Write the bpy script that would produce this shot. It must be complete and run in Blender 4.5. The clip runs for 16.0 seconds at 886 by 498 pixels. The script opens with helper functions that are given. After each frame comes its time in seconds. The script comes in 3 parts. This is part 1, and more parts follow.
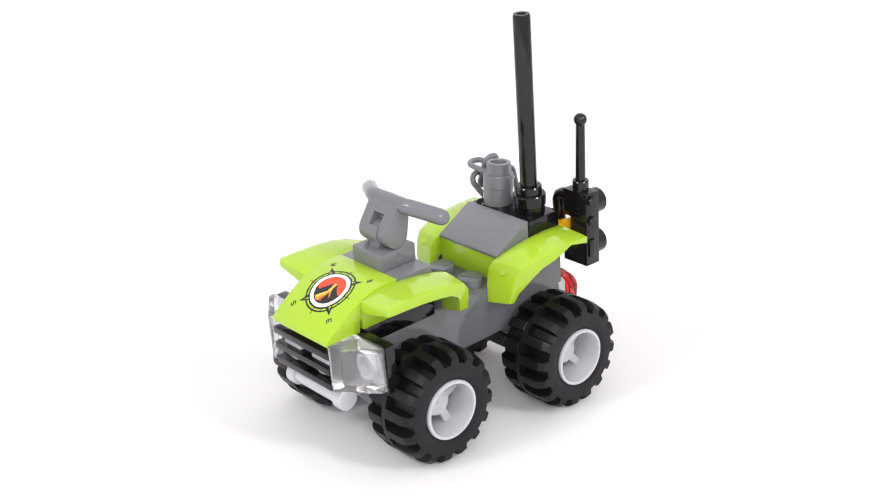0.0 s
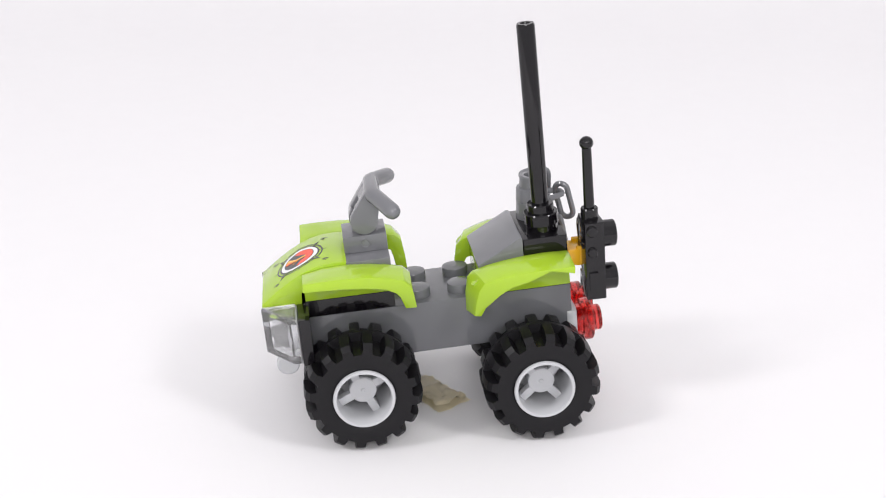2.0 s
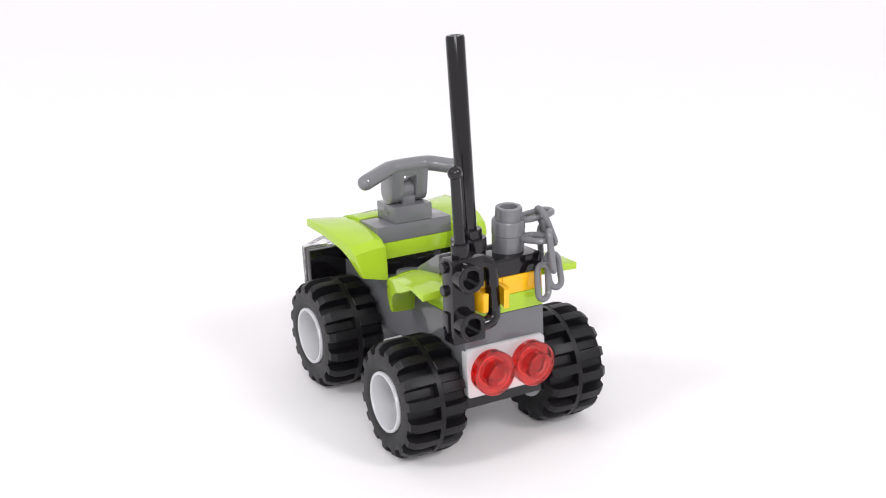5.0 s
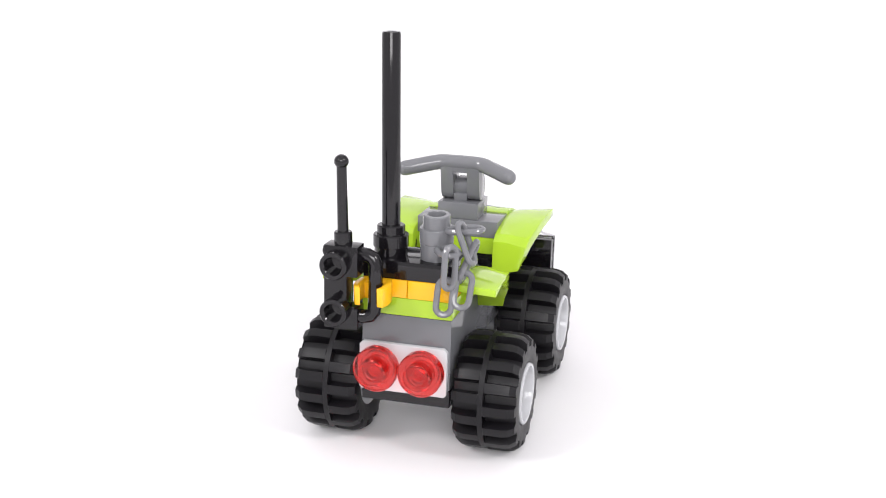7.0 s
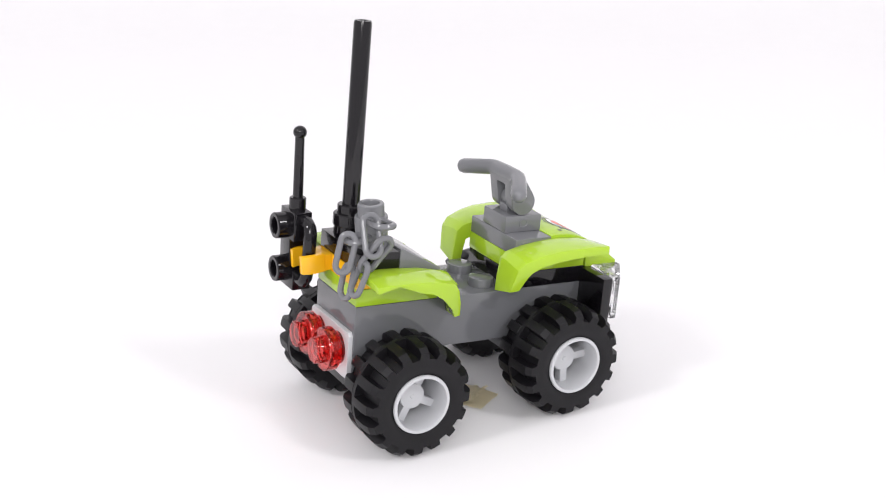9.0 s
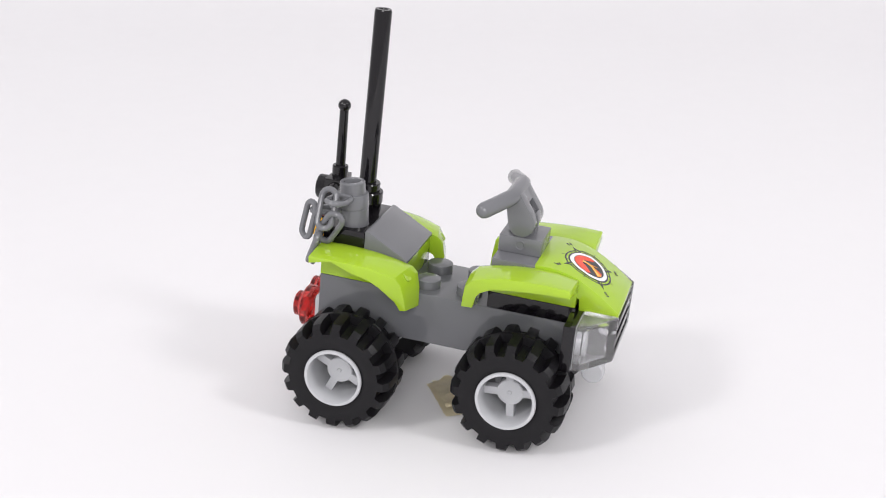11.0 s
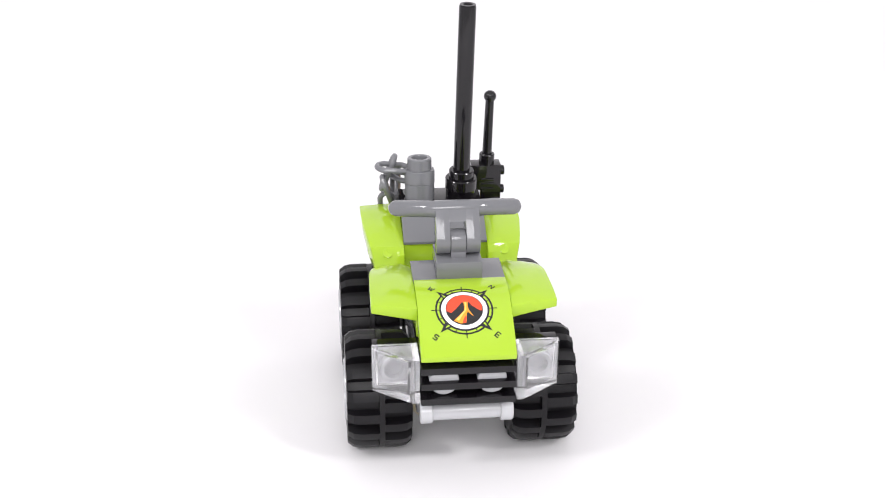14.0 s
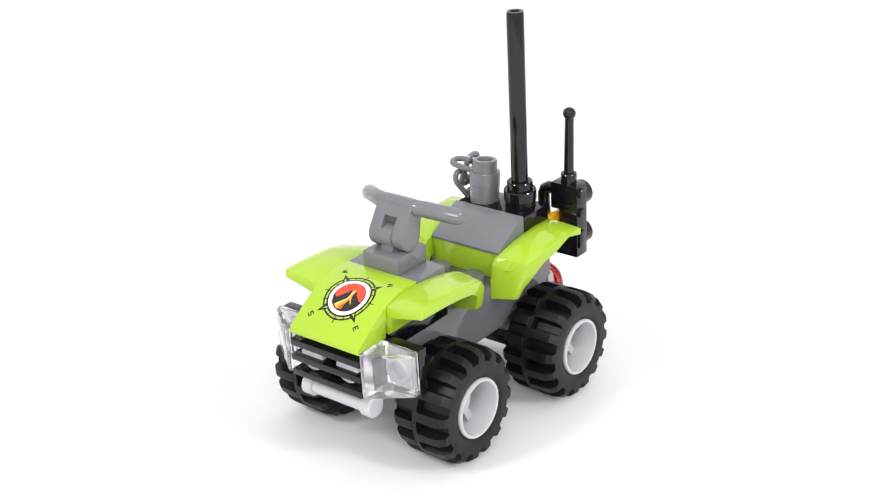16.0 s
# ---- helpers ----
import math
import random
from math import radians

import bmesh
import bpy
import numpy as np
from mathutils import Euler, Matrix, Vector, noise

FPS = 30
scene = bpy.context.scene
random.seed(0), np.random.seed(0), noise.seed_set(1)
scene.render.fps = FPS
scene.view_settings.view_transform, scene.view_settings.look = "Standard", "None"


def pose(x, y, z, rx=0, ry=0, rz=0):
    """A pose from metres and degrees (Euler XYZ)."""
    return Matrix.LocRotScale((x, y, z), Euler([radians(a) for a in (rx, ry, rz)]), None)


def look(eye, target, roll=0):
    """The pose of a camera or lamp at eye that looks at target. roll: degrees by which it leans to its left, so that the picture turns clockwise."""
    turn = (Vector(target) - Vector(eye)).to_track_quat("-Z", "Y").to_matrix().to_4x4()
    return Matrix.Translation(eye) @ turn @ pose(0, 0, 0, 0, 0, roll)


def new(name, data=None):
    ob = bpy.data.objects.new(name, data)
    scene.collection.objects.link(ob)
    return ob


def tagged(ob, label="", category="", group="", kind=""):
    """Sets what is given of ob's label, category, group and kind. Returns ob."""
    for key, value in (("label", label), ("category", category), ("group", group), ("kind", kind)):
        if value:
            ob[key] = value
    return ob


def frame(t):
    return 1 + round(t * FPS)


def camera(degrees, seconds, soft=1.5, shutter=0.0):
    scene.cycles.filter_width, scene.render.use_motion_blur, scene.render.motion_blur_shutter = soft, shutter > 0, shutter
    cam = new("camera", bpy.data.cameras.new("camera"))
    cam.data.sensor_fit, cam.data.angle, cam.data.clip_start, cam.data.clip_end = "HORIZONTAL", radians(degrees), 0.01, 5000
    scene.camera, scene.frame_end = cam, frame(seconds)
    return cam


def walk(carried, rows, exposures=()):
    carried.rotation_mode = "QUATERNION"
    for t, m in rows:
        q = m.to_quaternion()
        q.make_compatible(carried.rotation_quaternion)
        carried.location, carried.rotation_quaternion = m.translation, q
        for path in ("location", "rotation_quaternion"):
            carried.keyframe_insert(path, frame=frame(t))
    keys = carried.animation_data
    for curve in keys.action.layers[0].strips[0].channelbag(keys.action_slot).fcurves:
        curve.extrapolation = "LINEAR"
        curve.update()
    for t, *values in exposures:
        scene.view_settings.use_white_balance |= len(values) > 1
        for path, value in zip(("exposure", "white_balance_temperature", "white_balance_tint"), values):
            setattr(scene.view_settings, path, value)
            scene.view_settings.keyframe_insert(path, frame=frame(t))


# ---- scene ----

MM = 0.001

# ---- camera: it stands still, the toy turns before it ----
cam = camera(36.65, 16.0, soft=1.1)
EYE_POSE = pose(0, -231.4 * MM, 117.6 * MM, 90 - 20.73, 0, 0.09)
EXPOSURES = [(0.0, 0.35), (0.5, 0.35), (1.5, 0.25), (2.0, 0.11), (2.5, 0.11), (3.5, 0.05), (4.0, 0.06), (6.5, 0.57), (7.0, 0.45), (7.5, 0.41), (8.5, 0.32), (11.0, 0.04), (12.5, 0.12), (13.5, 0.23), (14.0, 0.33), (14.5, 0.50), (15.0, 0.50), (16.0, 0.39)]
walk(cam, [(0.0, EYE_POSE), (16.0, EYE_POSE)], EXPOSURES)

# heading of the toy in degrees, turning clockwise on its table
HEADING = [
    (0.00, -138.50), (0.45, -138.60), (0.55, -139.30), (0.65, -141.50), (1.00, -149.57), (1.50, -161.47), (2.00, -173.22), (2.50, -184.83),
    (3.00, -195.63), (3.50, -207.07), (4.00, -218.15), (4.50, -229.46), (5.00, -240.76), (5.50, -252.07), (6.00, -263.38), (6.50, -274.68),
    (7.00, -285.86), (7.50, -296.81), (8.00, -307.86), (8.50, -319.24), (9.00, -330.66), (9.50, -342.08), (10.00, -353.51), (10.50, -364.93),
    (11.00, -376.35), (11.50, -387.44), (12.00, -399.32), (12.50, -410.56), (13.00, -421.97), (13.50, -433.04), (14.00, -444.22), (14.50, -455.00),
    (15.00, -466.20), (15.50, -477.14), (16.00, -488.30),
]

# ---- light: a white photo table lit by soft boxes and a bright room, with added fill lamps ----
world = bpy.data.worlds.new("studio")
scene.world = world
world.use_nodes = True
world.node_tree.nodes["Background"].inputs["Color"].default_value = (1.0, 0.978, 1.012, 1)
world.node_tree.nodes["Background"].inputs["Strength"].default_value = 0.69


def soft_box(name, eye, target, w, h, watts):
    lamp = bpy.data.lights.new(name, "AREA")
    lamp.shape, lamp.size, lamp.size_y, lamp.energy, lamp.color = "RECTANGLE", w, h, watts, (1.0, 0.983, 0.997)
    ob = new(name, lamp)
    ob.matrix_world = look(eye, target)
    return ob


soft_box("soft_box_lamp", (0.80, -0.56, 0.86), (0, 0, 0.02), 0.22, 0.22, 4.2)
soft_box("soft_box_lamp", (-0.82, -0.52, 0.88), (0, 0, 0.02), 0.22, 0.22, 4.2)
# two unseen fills, added to lift the front faces, the floor and the tops
soft_box("front_fill_lamp", (0, -1.04, 0.60), (0, 0, 0.02), 0.55, 0.40, 5.0)
soft_box("overhead_fill_lamp", (0, 0.06, 1.2), (0, 0.061, 0), 0.9, 0.9, 0.6)


# ---- materials ----
def material(name, color, rough=0.2, noise_size=900.0, noise_amount=0.03, bump=0.02, transmission=0.0, ior=1.5, metal=0.0, coat=0.0):
    """Moulded plastic, rubber or card: slight uneven tint and gloss, fine relief."""
    m = bpy.data.materials.new(name)
    m.use_nodes = True
    t = m.node_tree
    b = t.nodes["Principled BSDF"]
    b.inputs["IOR"].default_value = ior
    b.inputs["Metallic"].default_value = metal
    b.inputs["Transmission Weight"].default_value = transmission
    b.inputs["Coat Weight"].default_value = coat
    co = t.nodes.new("ShaderNodeTexCoord")
    n1 = t.nodes.new("ShaderNodeTexNoise")
    n1.inputs["Scale"].default_value, n1.inputs["Detail"].default_value = noise_size * 0.15, 3.0
    n2 = t.nodes.new("ShaderNodeTexNoise")
    n2.inputs["Scale"].default_value, n2.inputs["Detail"].default_value = noise_size * 2.0, 4.0
    t.links.new(co.outputs["Object"], n1.inputs["Vector"])
    t.links.new(co.outputs["Object"], n2.inputs["Vector"])
    mix = t.nodes.new("ShaderNodeMix")
    mix.data_type = "RGBA"
    mix.inputs["A"].default_value = (*[c * (1 - noise_amount) for c in color], 1)
    mix.inputs["B"].default_value = (*[min(1, c * (1 + noise_amount)) for c in color], 1)
    t.links.new(n1.outputs["Fac"], mix.inputs["Factor"])
    t.links.new(mix.outputs["Result"], b.inputs["Base Color"])
    r = t.nodes.new("ShaderNodeMapRange")
    r.inputs["To Min"].default_value, r.inputs["To Max"].default_value = rough * 0.75, rough * 1.25
    t.links.new(n2.outputs["Fac"], r.inputs["Value"])
    t.links.new(r.outputs["Result"], b.inputs["Roughness"])
    if bump:
        k = t.nodes.new("ShaderNodeBump")
        k.inputs["Strength"].default_value, k.inputs["Distance"].default_value = bump, 0.0002
        t.links.new(n1.outputs["Fac"], k.inputs["Height"])
        t.links.new(k.outputs["Normal"], b.inputs["Normal"])
    return m


LIME = material("lime_plastic", (0.335, 0.505, 0.027), 0.09)
DARK_GREY = material("dark_grey_plastic", (0.120, 0.122, 0.131), 0.07)
MID_GREY = material("grey_plastic", (0.150, 0.152, 0.162), 0.11)
LIGHT_GREY = material("light_grey_plastic", (0.46, 0.465, 0.48), 0.16)
BLACK = material("black_plastic", (0.0058, 0.0050, 0.0064), 0.09, ior=1.46)
RUBBER = material("black_rubber", (0.0050, 0.0045, 0.0058), 0.42, 1500.0, 0.2, 0.1, ior=1.35)
YELLOW = material("yellow_plastic", (0.80, 0.42, 0.01), 0.2)
RED_CLEAR = material("clear_red_plastic", (0.70, 0.062, 0.055), 0.04, transmission=0.96, ior=1.45, bump=0.0)
CLEAR = material("clear_plastic", (0.97, 0.97, 0.98), 0.10, transmission=0.97, ior=1.45, noise_amount=0.0, bump=0.0)
INK = material("black_print", (0.012, 0.012, 0.012), 0.25)
INK_WHITE = material("white_print", (0.80, 0.80, 0.80), 0.25)
INK_RED = material("red_print", (0.75, 0.06, 0.02), 0.25)
INK_ORANGE = material("orange_print", (0.85, 0.30, 0.02), 0.25)
INK_YELLOW = material("yellow_print", (0.88, 0.55, 0.12), 0.25)
# opaque grey inside the headlights: the stud and the added brightening plate
LENS_INNER = material("lens_inner_grey", (0.27, 0.27, 0.28), 0.3)
TAPE = material("beige_tape", (0.90, 0.83, 0.64), 0.4, 600.0, 0.10, 0.2)
PAPER = material("white_paper", (0.755, 0.746, 0.754), 0.7, 60.0, 0.008, 0.03)
WHITE_DISC = material("white_turntable", (0.755, 0.746, 0.754), 0.7, 60.0, 0.008, 0.03)


# ---- mesh helpers, in millimetres ----
# the body leans nose down: its front wheels are held one plate higher than its rear wheels
LEAN = Matrix.Translation((0, 0, 23.5)) @ Matrix.Rotation(radians(5.3), 4, "Y") @ Matrix.Translation((0, 0, -23.5))


def nod(x, z, degrees=5.3):
    """The body's lean, about a place of its own."""
    return Matrix.Translation((x, 0, z)) @ Matrix.Rotation(radians(degrees), 4, "Y") @ Matrix.Translation((-x, 0, -z))


def part(name, bm, mat, parent=None, label="", sharp=32, lean=None, hollow=None):
    """One mesh object under its thing; the bmesh is in millimetres. hollow: a bmesh of the air inside a clear part."""
    bmesh.ops.recalc_face_normals(bm, faces=bm.faces)
    me = bpy.data.meshes.new(name)
    if hollow:
        bmesh.ops.recalc_face_normals(hollow, faces=hollow.faces)
        bmesh.ops.reverse_faces(hollow, faces=hollow.faces)
        hollow.to_mesh(me)
        hollow.free()
        bm.from_mesh(me)
    if lean:
        bmesh.ops.transform(bm, matrix=lean, verts=bm.verts)
    bmesh.ops.scale(bm, vec=(MM, MM, MM), verts=bm.verts)
    bm.to_mesh(me)
    bm.free()
    me.materials.append(mat)
    for p in me.polygons:
        p.use_smooth = True
    me.set_sharp_from_angle(angle=radians(sharp))
    ob = new(name, me)
    if parent:
        ob.parent = parent
    return tagged(ob, label)


def twin(ob, name, m, parent):
    """Another part on the same mesh, at the pose m."""
    o = new(name, ob.data)
    o.parent, o.matrix_basis = parent, m
    return o


def soften(bm, geom_edges, width, seg=2):
    if width:
        bmesh.ops.bevel(bm, geom=geom_edges, offset=width, segments=seg, profile=0.6, affect="EDGES", clamp_overlap=True)


def box(bm, x0, x1, y0, y1, z0, z1, bevel=0.18):
    r = bmesh.ops.create_cube(bm, size=1.0)
    vs = r["verts"]
    for v in vs:
        v.co = Vector((x0 + (v.co.x + 0.5) * (x1 - x0), y0 + (v.co.y + 0.5) * (y1 - y0), z0 + (v.co.z + 0.5) * (z1 - z0)))
    soften(bm, list({e for v in vs for e in v.link_edges}), bevel)
    return bm


def prism(bm, outline, y0, y1, bevel=0.15, axis="y"):
    """A solid from an outline (a, b) carried along an axis: y: (x, z); x: (y, z); z: (x, y)."""
    put = {"y": lambda a, b, c: (a, c, b), "x": lambda a, b, c: (c, a, b), "z": lambda a, b, c: (a, b, c)}[axis]
    lo = [bm.verts.new(put(a, b, y0)) for a, b in outline]
    hi = [bm.verts.new(put(a, b, y1)) for a, b in outline]
    fs = [bm.faces.new(lo), bm.faces.new(hi[::-1])]
    n = len(lo)
    for i in range(n):
        fs.append(bm.faces.new((lo[i], lo[(i + 1) % n], hi[(i + 1) % n], hi[i])))
    bmesh.ops.recalc_face_normals(bm, faces=fs)
    if bevel:
        edges = [e for f in fs for e in f.edges if e.calc_face_angle(0) > 0.6]
        soften(bm, list(set(edges)), bevel)
    return bm


def frame_along(d):
    d = Vector(d).normalized()
    a = Vector((0, 0, 1)) if abs(d.z) < 0.9 else Vector((1, 0, 0))
    u = d.cross(a).normalized()
    return u, d.cross(u).normalized()


def lathe(bm, origin, direction, profile, seg=32, close=True):
    """Turned about an axis: profile of (radius, distance along the axis)."""
    o, d = Vector(origin), Vector(direction).normalized()
    u, w = frame_along(d)
    rings = []
    for r, s in profile:
        if r < 1e-6:
            rings.append([bm.verts.new(o + d * s)])
        else:
            rings.append([bm.verts.new(o + d * s + (u * math.cos(2 * math.pi * i / seg) + w * math.sin(2 * math.pi * i / seg)) * r) for i in range(seg)])
    for a, b in zip(rings, rings[1:]):
        for i in range(seg):
            j = (i + 1) % seg
            q = [a[i % len(a)], a[j % len(a)], b[j % len(b)], b[i % len(b)]]
            q = [v for k, v in enumerate(q) if v not in q[:k]]
            if len(q) > 2:
                bm.faces.new(q)
    if close:
        for ring in (rings[0], rings[-1]):
            if len(ring) > 2:
                bm.faces.new(ring)
    return bm


def tube(bm, points, radius, seg=12, closed=False, round_ends=True):
    """A round bar swept along points."""
    ps = [Vector(p) for p in points]
    n = len(ps)
    rings, u = [], None
    for i, p in enumerate(ps):
        d = (ps[(i + 1) % n] - ps[i - 1]) if closed else (ps[min(i + 1, n - 1)] - ps[max(i - 1, 0)])
        d.normalize()
        u = frame_along(d)[0] if u is None else (u - d * u.dot(d)).normalized()
        w = d.cross(u)
        rings.append([bm.verts.new(p + (u * math.cos(2 * math.pi * k / seg) + w * math.sin(2 * math.pi * k / seg)) * radius) for k in range(seg)])
    for a, b in zip(rings, rings[1:] + ([rings[0]] if closed else [])):
        for k in range(seg):
            bm.faces.new((a[k], a[(k + 1) % seg], b[(k + 1) % seg], b[k]))
    if not closed:
        for ring, sign, i in ((rings[0], -1, 0), (rings[-1], 1, n - 1)):
            if not round_ends:
                bm.faces.new(ring)
                continue
            d = (ps[0] - ps[1] if sign < 0 else ps[-1] - ps[-2]).normalized()
            last = ring
            for step in (0.35, 0.7):
                nxt = [bm.verts.new(ps[i] + (v.co - ps[i]) * math.cos(step * math.pi / 2) + d * radius * math.sin(step * math.pi / 2)) for v in ring]
                for k in range(seg):
                    bm.faces.new((last[k], last[(k + 1) % seg], nxt[(k + 1) % seg], nxt[k]))
                last = nxt
            tip = bm.verts.new(ps[i] + d * radius)
            for k in range(seg):
                bm.faces.new((last[k], last[(k + 1) % seg], tip))
    return bm


def stud(bm, x, y, z, r=2.4, h=1.7, axis=(0, 0, 1)):
    return lathe(bm, (x, y, z), axis, [(r, -0.1), (r, h - 0.2), (r - 0.08, h - 0.06), (r - 0.25, h), (0, h)], 28, close=False)


def B():
    return bmesh.new()


# ---- the place: a white paper sweep ----
def sweep():
    bm = B()
    line = [(-900.0, -0.4), (-400.0, -0.4), (0.0, -0.4), (250.0, -0.4), (360.0, -0.4)]
    for i in range(1, 17):
        a = math.pi / 2 * i / 16
        line.append((360.0 + 300 * math.sin(a), 299.6 - 300 * math.cos(a)))
    line.append((660.0, 1100.0))
    rows = [[bm.verts.new((x, y, z)) for x in (-1200.0, -400.0, 0.0, 400.0, 1200.0)] for y, z in line]
    for a, b in zip(rows, rows[1:]):
        for i in range(4):
            bm.faces.new((a[i], a[i + 1], b[i + 1], b[i]))
    ob = part("backdrop", bm, PAPER, sharp=80)
    return tagged(ob, "seamless white paper sweep under and behind the turntable", "backdrop", kind="structure")


sweep()

# ---- the white turntable that carries the toy round ----
turntable = new("turntable")
tagged(turntable, "round white display turntable under the toy", "turntable")


def build_turntable():
    bm = B()
    lathe(bm, (0, 0, 0), (0, 0, 1), [(0, 0), (60, 0), (120, 0), (151.7, 0), (152.0, -0.3), (152.0, -0.38), (0, -0.38)], 160, close=False)
    part("disc", bm, WHITE_DISC, turntable, "flat white disc")


build_turntable()

# ---- the toy quad bike: x ahead, y to its left, z up ----
toy = new("toy_quad_bike")
tagged(toy, "lime green toy brick quad bike with black tyres and aerial", "toy vehicle")


def chassis():
    bm = B()
    box(bm, -22.6, 25.4, -8, 8, 13.9, 23.5)
    part("body_brick", bm, DARK_GREY, toy, "dark grey glossy brick body", lean=LEAN)
    for x0, x1, z0, z1 in ((-22.6, -9.8, 10.75, 13.85), (-22.6, -9.8, 7.55, 10.7), (9.8, 24.0, 10.75, 13.85)):
        bm = B()
        box(bm, x0, x1, -7.95, 7.95, z0, z1)
        # the lowest rear plate is black to paint in the shade below the bracket
        low = z0 < 9
        part("base_plate", bm, BLACK if low else DARK_GREY, toy, "axle plate, blackened for the shade under the light bracket" if low else "dark grey axle plate", lean=LEAN)
    for x in (-16, 16):
        bm = B()
        lathe(bm, (x, -9.0, 10.4), (0, 1, 0), [(2.4, 0), (2.4, 18)], 20)
        part("axle_holder", bm, DARK_GREY, toy)
    bm = B()
    box(bm, 9.4, 25.4, -7.95, 7.95, 23.54, 26.66)
    part("front_plate", bm, BLACK, toy, "black plate under the bonnet", lean=LEAN)
    for x in (-2.9, 5.1):
        for y in (-4, 4):
            bm = B()
            stud(bm, x, y, 23.5)
            part("stud", bm, DARK_GREY, toy, lean=LEAN)


chassis()


def arm(bm, side, stations):
    """One swept mudguard arm: stations of inner (x, y, z), outer (x, y, z), crown, and the way to its underside: along, down at the inner and at the outer edge."""
    rows = []
    for (xi, yi, zi), (xo, yo, zo), crown, dx, di, do in stations:
        top, low = [], []
        for k in range(5):
            f = k / 4
            up = crown * math.sin(math.pi * f ** 0.65)
            q = (xi + (xo - xi) * f, yi + (yo - yi) * f, zi + (zo - zi) * f + up)
            top.append(q)
            low.append((q[0] + dx, q[1], q[2] - up * 0.6 + di + (do - di) * f))
        rows.append([bm.verts.new((x, side * y, z)) for x, y, z in top + low[::-1]])
    n = len(rows[0])
    for a, b in zip(rows, rows[1:]):
        for i in range(n):
            bm.faces.new((a[i], a[(i + 1) % n], b[(i + 1) % n], b[i]))
    bm.faces.new(rows[0])
    bm.faces.new(rows[-1][::-1])
    bmesh.ops.recalc_face_normals(bm, faces=bm.faces)
    edges = [e for e in bm.edges if len(e.link_faces) == 2 and e.calc_face_angle(0) > 0.8]
    soften(bm, edges, 0.2)
    return bm


REAR_ARM = [
    ((-21.8, 7.9, 32.1), (-21.7, 15.5, 31.8), 0.1, 0, -1.3, -1.3),
    ((-17.5, 7.9, 31.9), (-17.5, 15.5, 31.5), 0.3, 0, -1.9, -0.4),
    ((-13.5, 7.9, 31.4), (-13.6, 15.3, 31.0), 0.45, 0, -2.6, -1.9),
    ((-10.0, 7.9, 30.7), (-10.4, 14.9, 30.4), 0.5, -0.2, -3.2, -2.4),
    ((-7.0, 7.9, 29.9), (-8.0, 14.6, 29.6), 0.4, -0.8, -3.6, -2.9),
    ((-4.5, 7.9, 29.0), (-5.9, 14.2, 28.8), 0.2, -1.9, -3.4, -3.2),
    ((-3.5, 7.9, 27.9), (-5.0, 13.8, 27.3), 0.1, -2.1, -2.6, -2.6),
    ((-3.2, 7.9, 25.0), (-4.5, 13.4, 24.7), 0.0, -1.8, -0.9, -0.9),
    ((-3.4, 8.0, 21.3), (-4.35, 12.9, 22.1), 0.0, -1.2, -0.1, -0.1),
]
FRONT_ARM = [
    ((26.0, 7.9, 29.6), (26.0, 15.6, 30.6), 0.1, 0, -2.2, -1.5),
    ((22.5, 7.9, 30.7), (22.5, 15.6, 31.0), 0.2, 0, -2.6, -1.7),
    ((18.5, 7.9, 31.2), (18.5, 15.5, 31.3), 0.25, 0, -2.9, -1.9),
    ((14.6, 7.9, 31.2), (14.6, 15.4, 31.4), 0.3, 0.2, -3.1, -2.1),
    ((11.2, 7.9, 31.0), (11.4, 15.1, 31.0), 0.35, 0.4, -3.2, -2.1),
    ((8.2, 7.9, 30.5), (8.4, 14.6, 30.2), 0.4, 1.4, -2.8, -2.3),
    ((6.9, 7.9, 29.5), (7.0, 14.2, 28.8), 0.3, 2.0, -2.0, -1.9),
    ((6.2, 7.9, 26.4), (6.4, 13.6, 26.4), 0.0, 2.1, -0.8, -0.8),
    ((5.7, 8.0, 23.2), (5.95, 13.0, 24.4), 0.0, 2.0, -0.1, -0.1),
]


def mudguards():
    bm = B()
    prism(bm, [(-22.6, 23.54), (-6.4, 23.54), (-6.4, 28.6), (-14.55, 28.6), (-14.55, 26.66), (-22.6, 26.66)], -8.02, 8.02, 0.15)
    rear = part("rear_mudguard", bm, LIME, toy, lean=LEAN)
    for side in (1, -1):
        part("mudguard_arm", arm(B(), side, REAR_ARM), LIME, rear, sharp=28)
        bm = B()
        lathe(bm, (-4.55, side * 11.0, 28.1), (0.74, side * 0.1, 0.66), [(0.95, -0.5), (0.95, 0.03), (0.85, 0.07), (0.75, 0.03), (0.0, 0.0)], 20, close=False)
        part("moulding_mark", bm, LIME, rear)
    bm = B()
    prism(bm, [(9.4, 26.7), (25.3, 26.7), (25.3, 31.0), (17.4, 31.4), (17.4, 29.86), (9.4, 29.86)], -8.08, 8.08, 0.15)
    front = part("front_mudguard", bm, LIME, toy, lean=LEAN)
    for side in (1, -1):
        part("mudguard_arm", arm(B(), side, FRONT_ARM), LIME, front, sharp=28)


mudguards()


HOOD = [(18.0, 31.65), (20.0, 31.55), (22.0, 31.25), (24.0, 30.65), (26.0, 29.7), (28.0, 28.4), (30.0, 26.85), (31.8, 25.3), (33.2, 24.0)]


def hood_z(x):
    for (x0, z0), (x1, z1) in zip(HOOD, HOOD[1:]):
        if x <= x1:
            return z0 + (z1 - z0) * (x - x0) / (x1 - x0)
    return HOOD[-1][1]


